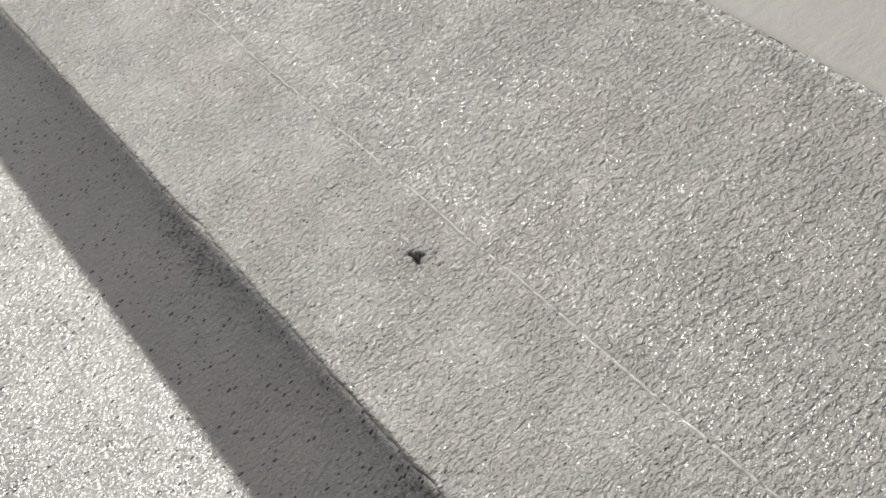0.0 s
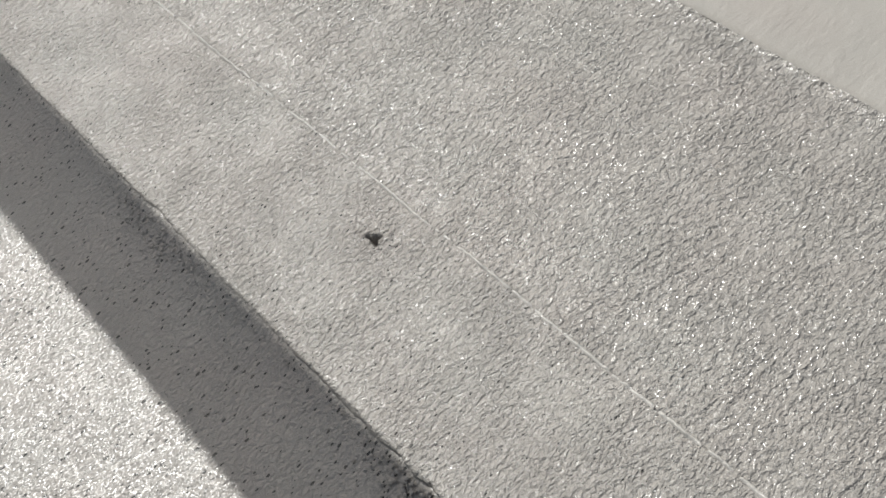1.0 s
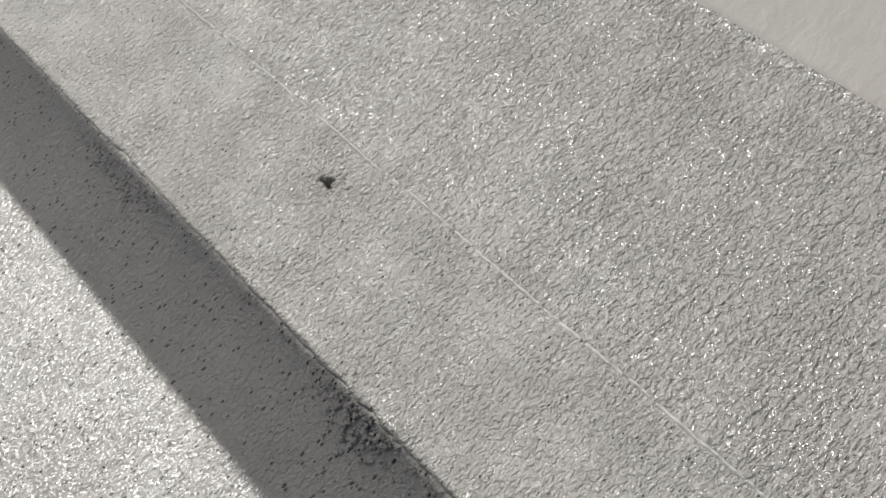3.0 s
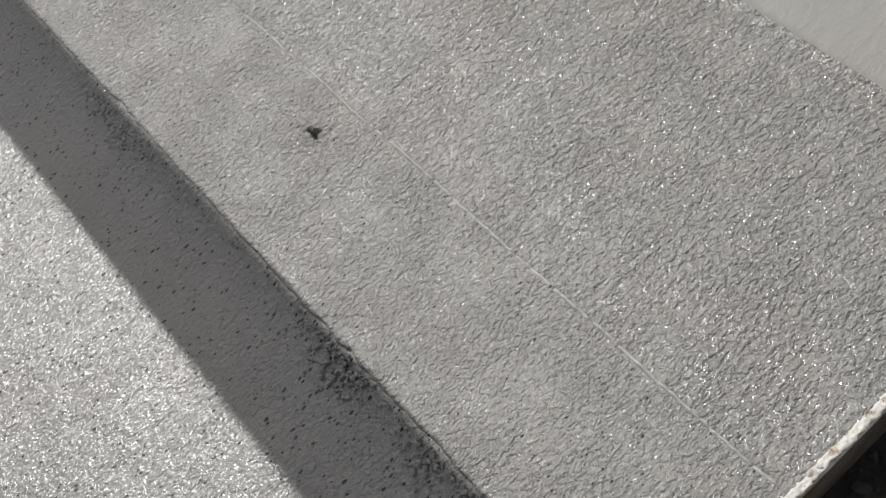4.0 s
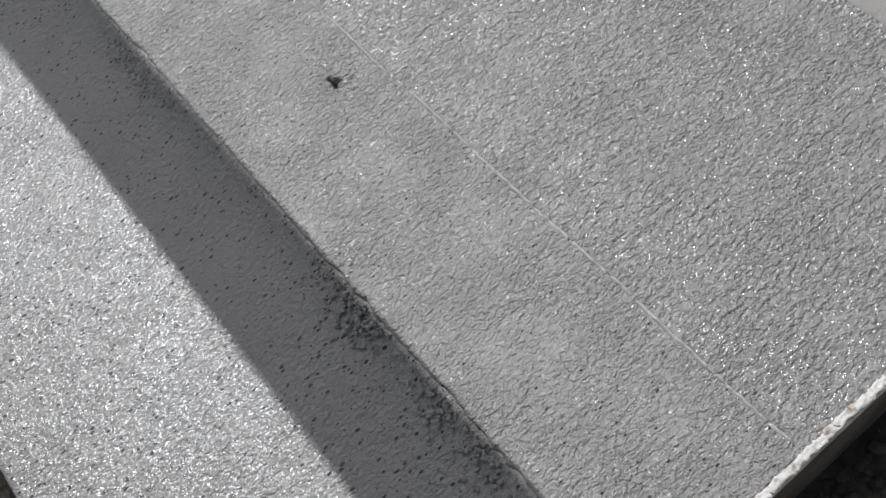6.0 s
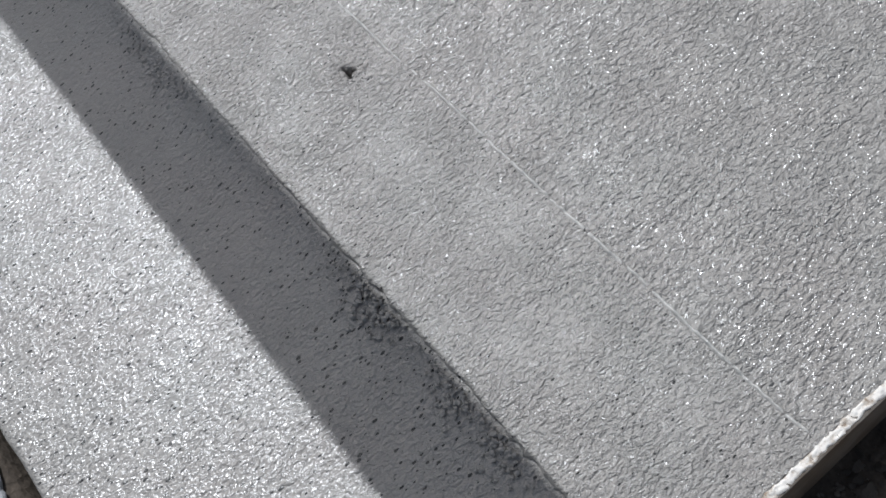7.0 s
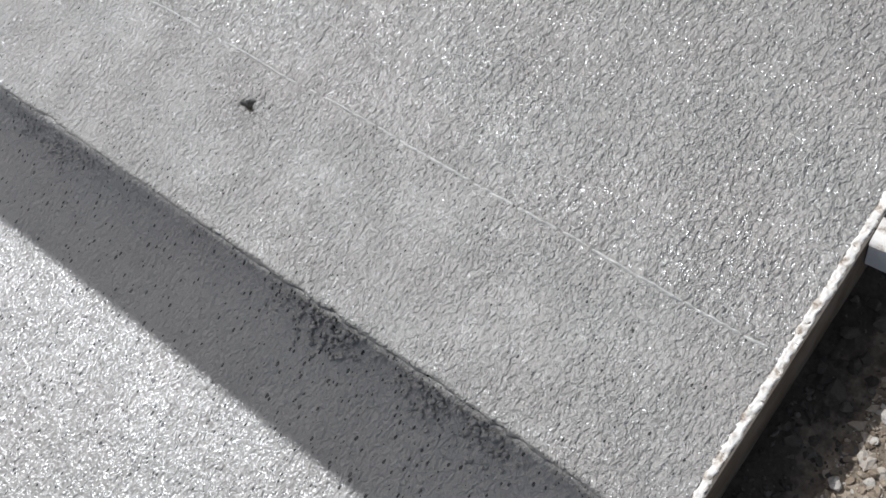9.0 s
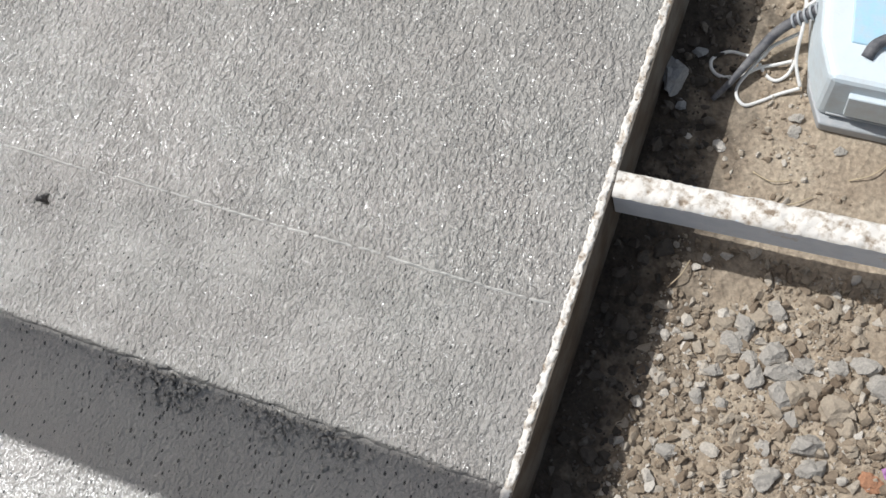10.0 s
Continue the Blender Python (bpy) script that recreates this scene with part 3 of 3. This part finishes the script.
def straw(points, label):
    ob = part("straw", tube([(x, y, on_soil(x, y) + z) for x, y, z in points], 0.0014, 6, 4), MAT_STRAW, smooth=True)
    return tagged(ob, label, "straw", "dry stalks")


straw([(-1.175, -0.875, 0.012), (-1.155, -0.845, 0.03), (-1.14, -0.80, 0.05)], "dry pale stalk leaning on the lower tread's edge")
straw([(0.266, 0.844, 0.004), (0.308, 0.829, 0.012), (0.350, 0.844, 0.006)], "dry pale stalk lying on packed mud")
straw([(0.329, 0.776, 0.004), (0.371, 0.792, 0.01), (0.402, 0.818, 0.006)], "dry pale stalk lying on packed mud")
straw([(0.161, 0.529, 0.012), (0.182, 0.561, 0.022), (0.192, 0.603, 0.014)], "dry pale stalk on gravel")
straw([(0.466, 0.876, 0.005), (0.508, 0.897, 0.012), (0.539, 0.939, 0.006)], "dry dark stalk lying on packed mud")

film = bmesh.new()
bmesh.ops.create_grid(film, x_segments=8, y_segments=6, size=0.5)
for v in film.verts:
    v.co = Vector((v.co.x * 0.03, v.co.y * 0.022, 0.012 + 0.008 * noise.noise(v.co * 3)))
ob = part("plastic_scrap", film, MAT_PURPLE, smooth=True)
solid = ob.modifiers.new("thickness", "SOLIDIFY")
solid.thickness = 0.001
ob.matrix_basis = pose(0.684, 0.285, on_soil(0.684, 0.285) + 0.008, 0, 0, 30)
tagged(ob, "small crumpled purple plastic scrap on gravel", "plastic scrap")


# ---- the pale blue machine case with its cord and hose ----
def prism(outline, z0, z1, bevel, taper=0.0):
    """An upright block over an outline, with rounded edges."""
    bm = bmesh.new()
    cx = sum(p[0] for p in outline) / len(outline)
    cy = sum(p[1] for p in outline) / len(outline)
    low = [bm.verts.new((x, y, z0)) for x, y in outline]
    high = [bm.verts.new((cx + (x - cx) * (1 - taper), cy + (y - cy) * (1 - taper), z1)) for x, y in outline]
    bm.faces.new(low[::-1])
    bm.faces.new(high)
    n = len(outline)
    for i in range(n):
        bm.faces.new((low[i], low[(i + 1) % n], high[(i + 1) % n], high[i]))
    bmesh.ops.bevel(bm, geom=list(bm.edges), offset=bevel, segments=4, affect="EDGES", profile=0.6)
    return bm


CASE = (0.360, 1.002)
base = on_soil(*CASE) + 0.0
case = empty("machine_case", pose(CASE[0], CASE[1], base), "dusty pale blue and white plastic machine case on earth", "machine case")
part("base_rail", prism([(0.012, -0.022), (0.5, -0.02), (0.5, 0.42), (-0.10, 0.38), (-0.03, 0.06)], 0.0, 0.034, 0.008), MAT_GREYP, case, "grey base rail")
part("body", prism([(0.0, 0.0), (0.5, 0.0), (0.5, 0.40), (-0.09, 0.36), (-0.045, 0.10)], 0.03, 0.19, 0.022, 0.06), MAT_PALEBLUE, case, "faded whitish blue shell")
part("top_panel", prism([(0.03, 0.10), (0.46, 0.10), (0.46, 0.30), (0.0, 0.28)], 0.184, 0.194, 0.005), MAT_BLUE, case, "light blue top panel")
part("front_panel", box(0.055, 0.46, -0.006, 0.02, 0.062, 0.15, bevel=0.005), MAT_PALEBLUE, case, "raised front panel")
part("seam", box(0.02, 0.485, -0.003, 0.03, 0.047, 0.052, bevel=0.001), MAT_GREYP, case, "dark seam")
# raised black tube stands in for the dark arc of the handle recess
part("recess_arc", tube([(0.068, 0.072, 0.19), (0.078, 0.10, 0.197), (0.105, 0.12, 0.2), (0.15, 0.13, 0.2), (0.22, 0.13, 0.198)], 0.013, 12, 8), MAT_BLACK, case, "black curved tube standing in for the dark handle recess", smooth=True)


def lay(points, lift=0.004):
    return [(x, y, on_soil(x, y) + lift + (p[0] if p else 0)) for x, y, *p in points]


cord = empty("power_cord", pose(0, 0, 0), "white electric cord lying in loops on the earth", "power cord")
for pts in (
    [(0.285, 1.178, 0.05), (0.251, 1.160, 0.03), (0.227, 1.141, 0.02), (0.212, 1.114, 0.012), (0.177, 1.120), (0.139, 1.119), (0.108, 1.092), (0.112, 1.066), (0.136, 1.054), (0.178, 1.065), (0.216, 1.093, 0.008), (0.245, 1.107, 0.008), (0.282, 1.120, 0.02)],
    [(0.218, 1.128, 0.018), (0.195, 1.075, 0.012), (0.180, 1.042), (0.184, 1.014), (0.207, 0.997), (0.237, 1.015), (0.269, 1.040), (0.313, 1.062, 0.01)],
    [(0.287, 1.124, 0.02), (0.280, 1.093, 0.006), (0.258, 1.073), (0.233, 1.082), (0.212, 1.102, 0.01)],
    [(0.245, 1.402, 0.01), (0.257, 1.307, 0.03), (0.276, 1.244, 0.07), (0.284, 1.178, 0.08), (0.289, 1.114, 0.04), (0.313, 1.065, 0.012)],
    [(0.371, 1.402, 0.12), (0.345, 1.297, 0.10), (0.308, 1.254, 0.09), (0.276, 1.228, 0.07)],
):
    part("loop", tube(lay(pts), 0.0042, 10, 8), MAT_CORD, cord, smooth=True)

hose = empty("hose", pose(0, 0, 0), "dusty black rubber hose with a coiled guard", "hose")
HOSE = [(0.135, 0.988, 0.006), (0.169, 1.045, 0.02), (0.198, 1.103, 0.034), (0.229, 1.158, 0.05), (0.261, 1.186, 0.07), (0.305, 1.208, 0.10), (0.360, 1.233, 0.14)]
part("tube", tube(lay(HOSE, 0.008), lambda t: 0.006 + 0.006 * min(1, t * 2.2), 12, 8), MAT_BLACK, hose, smooth=True)
coil = []
a, b = Vector(lay([HOSE[4]], 0.008)[0]), Vector(lay([HOSE[6]], 0.008)[0])
along = (b - a).normalized()
side = along.cross(Vector((0, 0, 1))).normalized()
over = side.cross(along)
for k in range(9 * 10):
    w = math.tau * k / 10
    coil.append(a + along * ((b - a).length * (k / 90)) + (side * math.cos(w) + over * math.sin(w)) * 0.0145)
part("coil_guard", tube(coil, 0.0032, 6, 2), MAT_GREYP, hose, "grey coiled guard", smooth=True)


# ---- unseen timber plank overhead, added so that its shade crosses the slab ----
overhead = empty("shade_plank", pose(0, 0, 0), "unseen timber plank on two posts, added to shade the slab", "timber beam")
TOP = 2.6
part("plank", box(-7.2, 3.2, 0.043, 0.286, TOP, TOP + 0.05, bevel=0.004), MAT_BOARD, overhead)
for x in (-7.0, 3.0):
    part("post", box(x - 0.05, x + 0.05, 0.11, 0.21, on_soil(x, 0.16) - 0.05, TOP, bevel=0.004), MAT_BOARD, overhead)
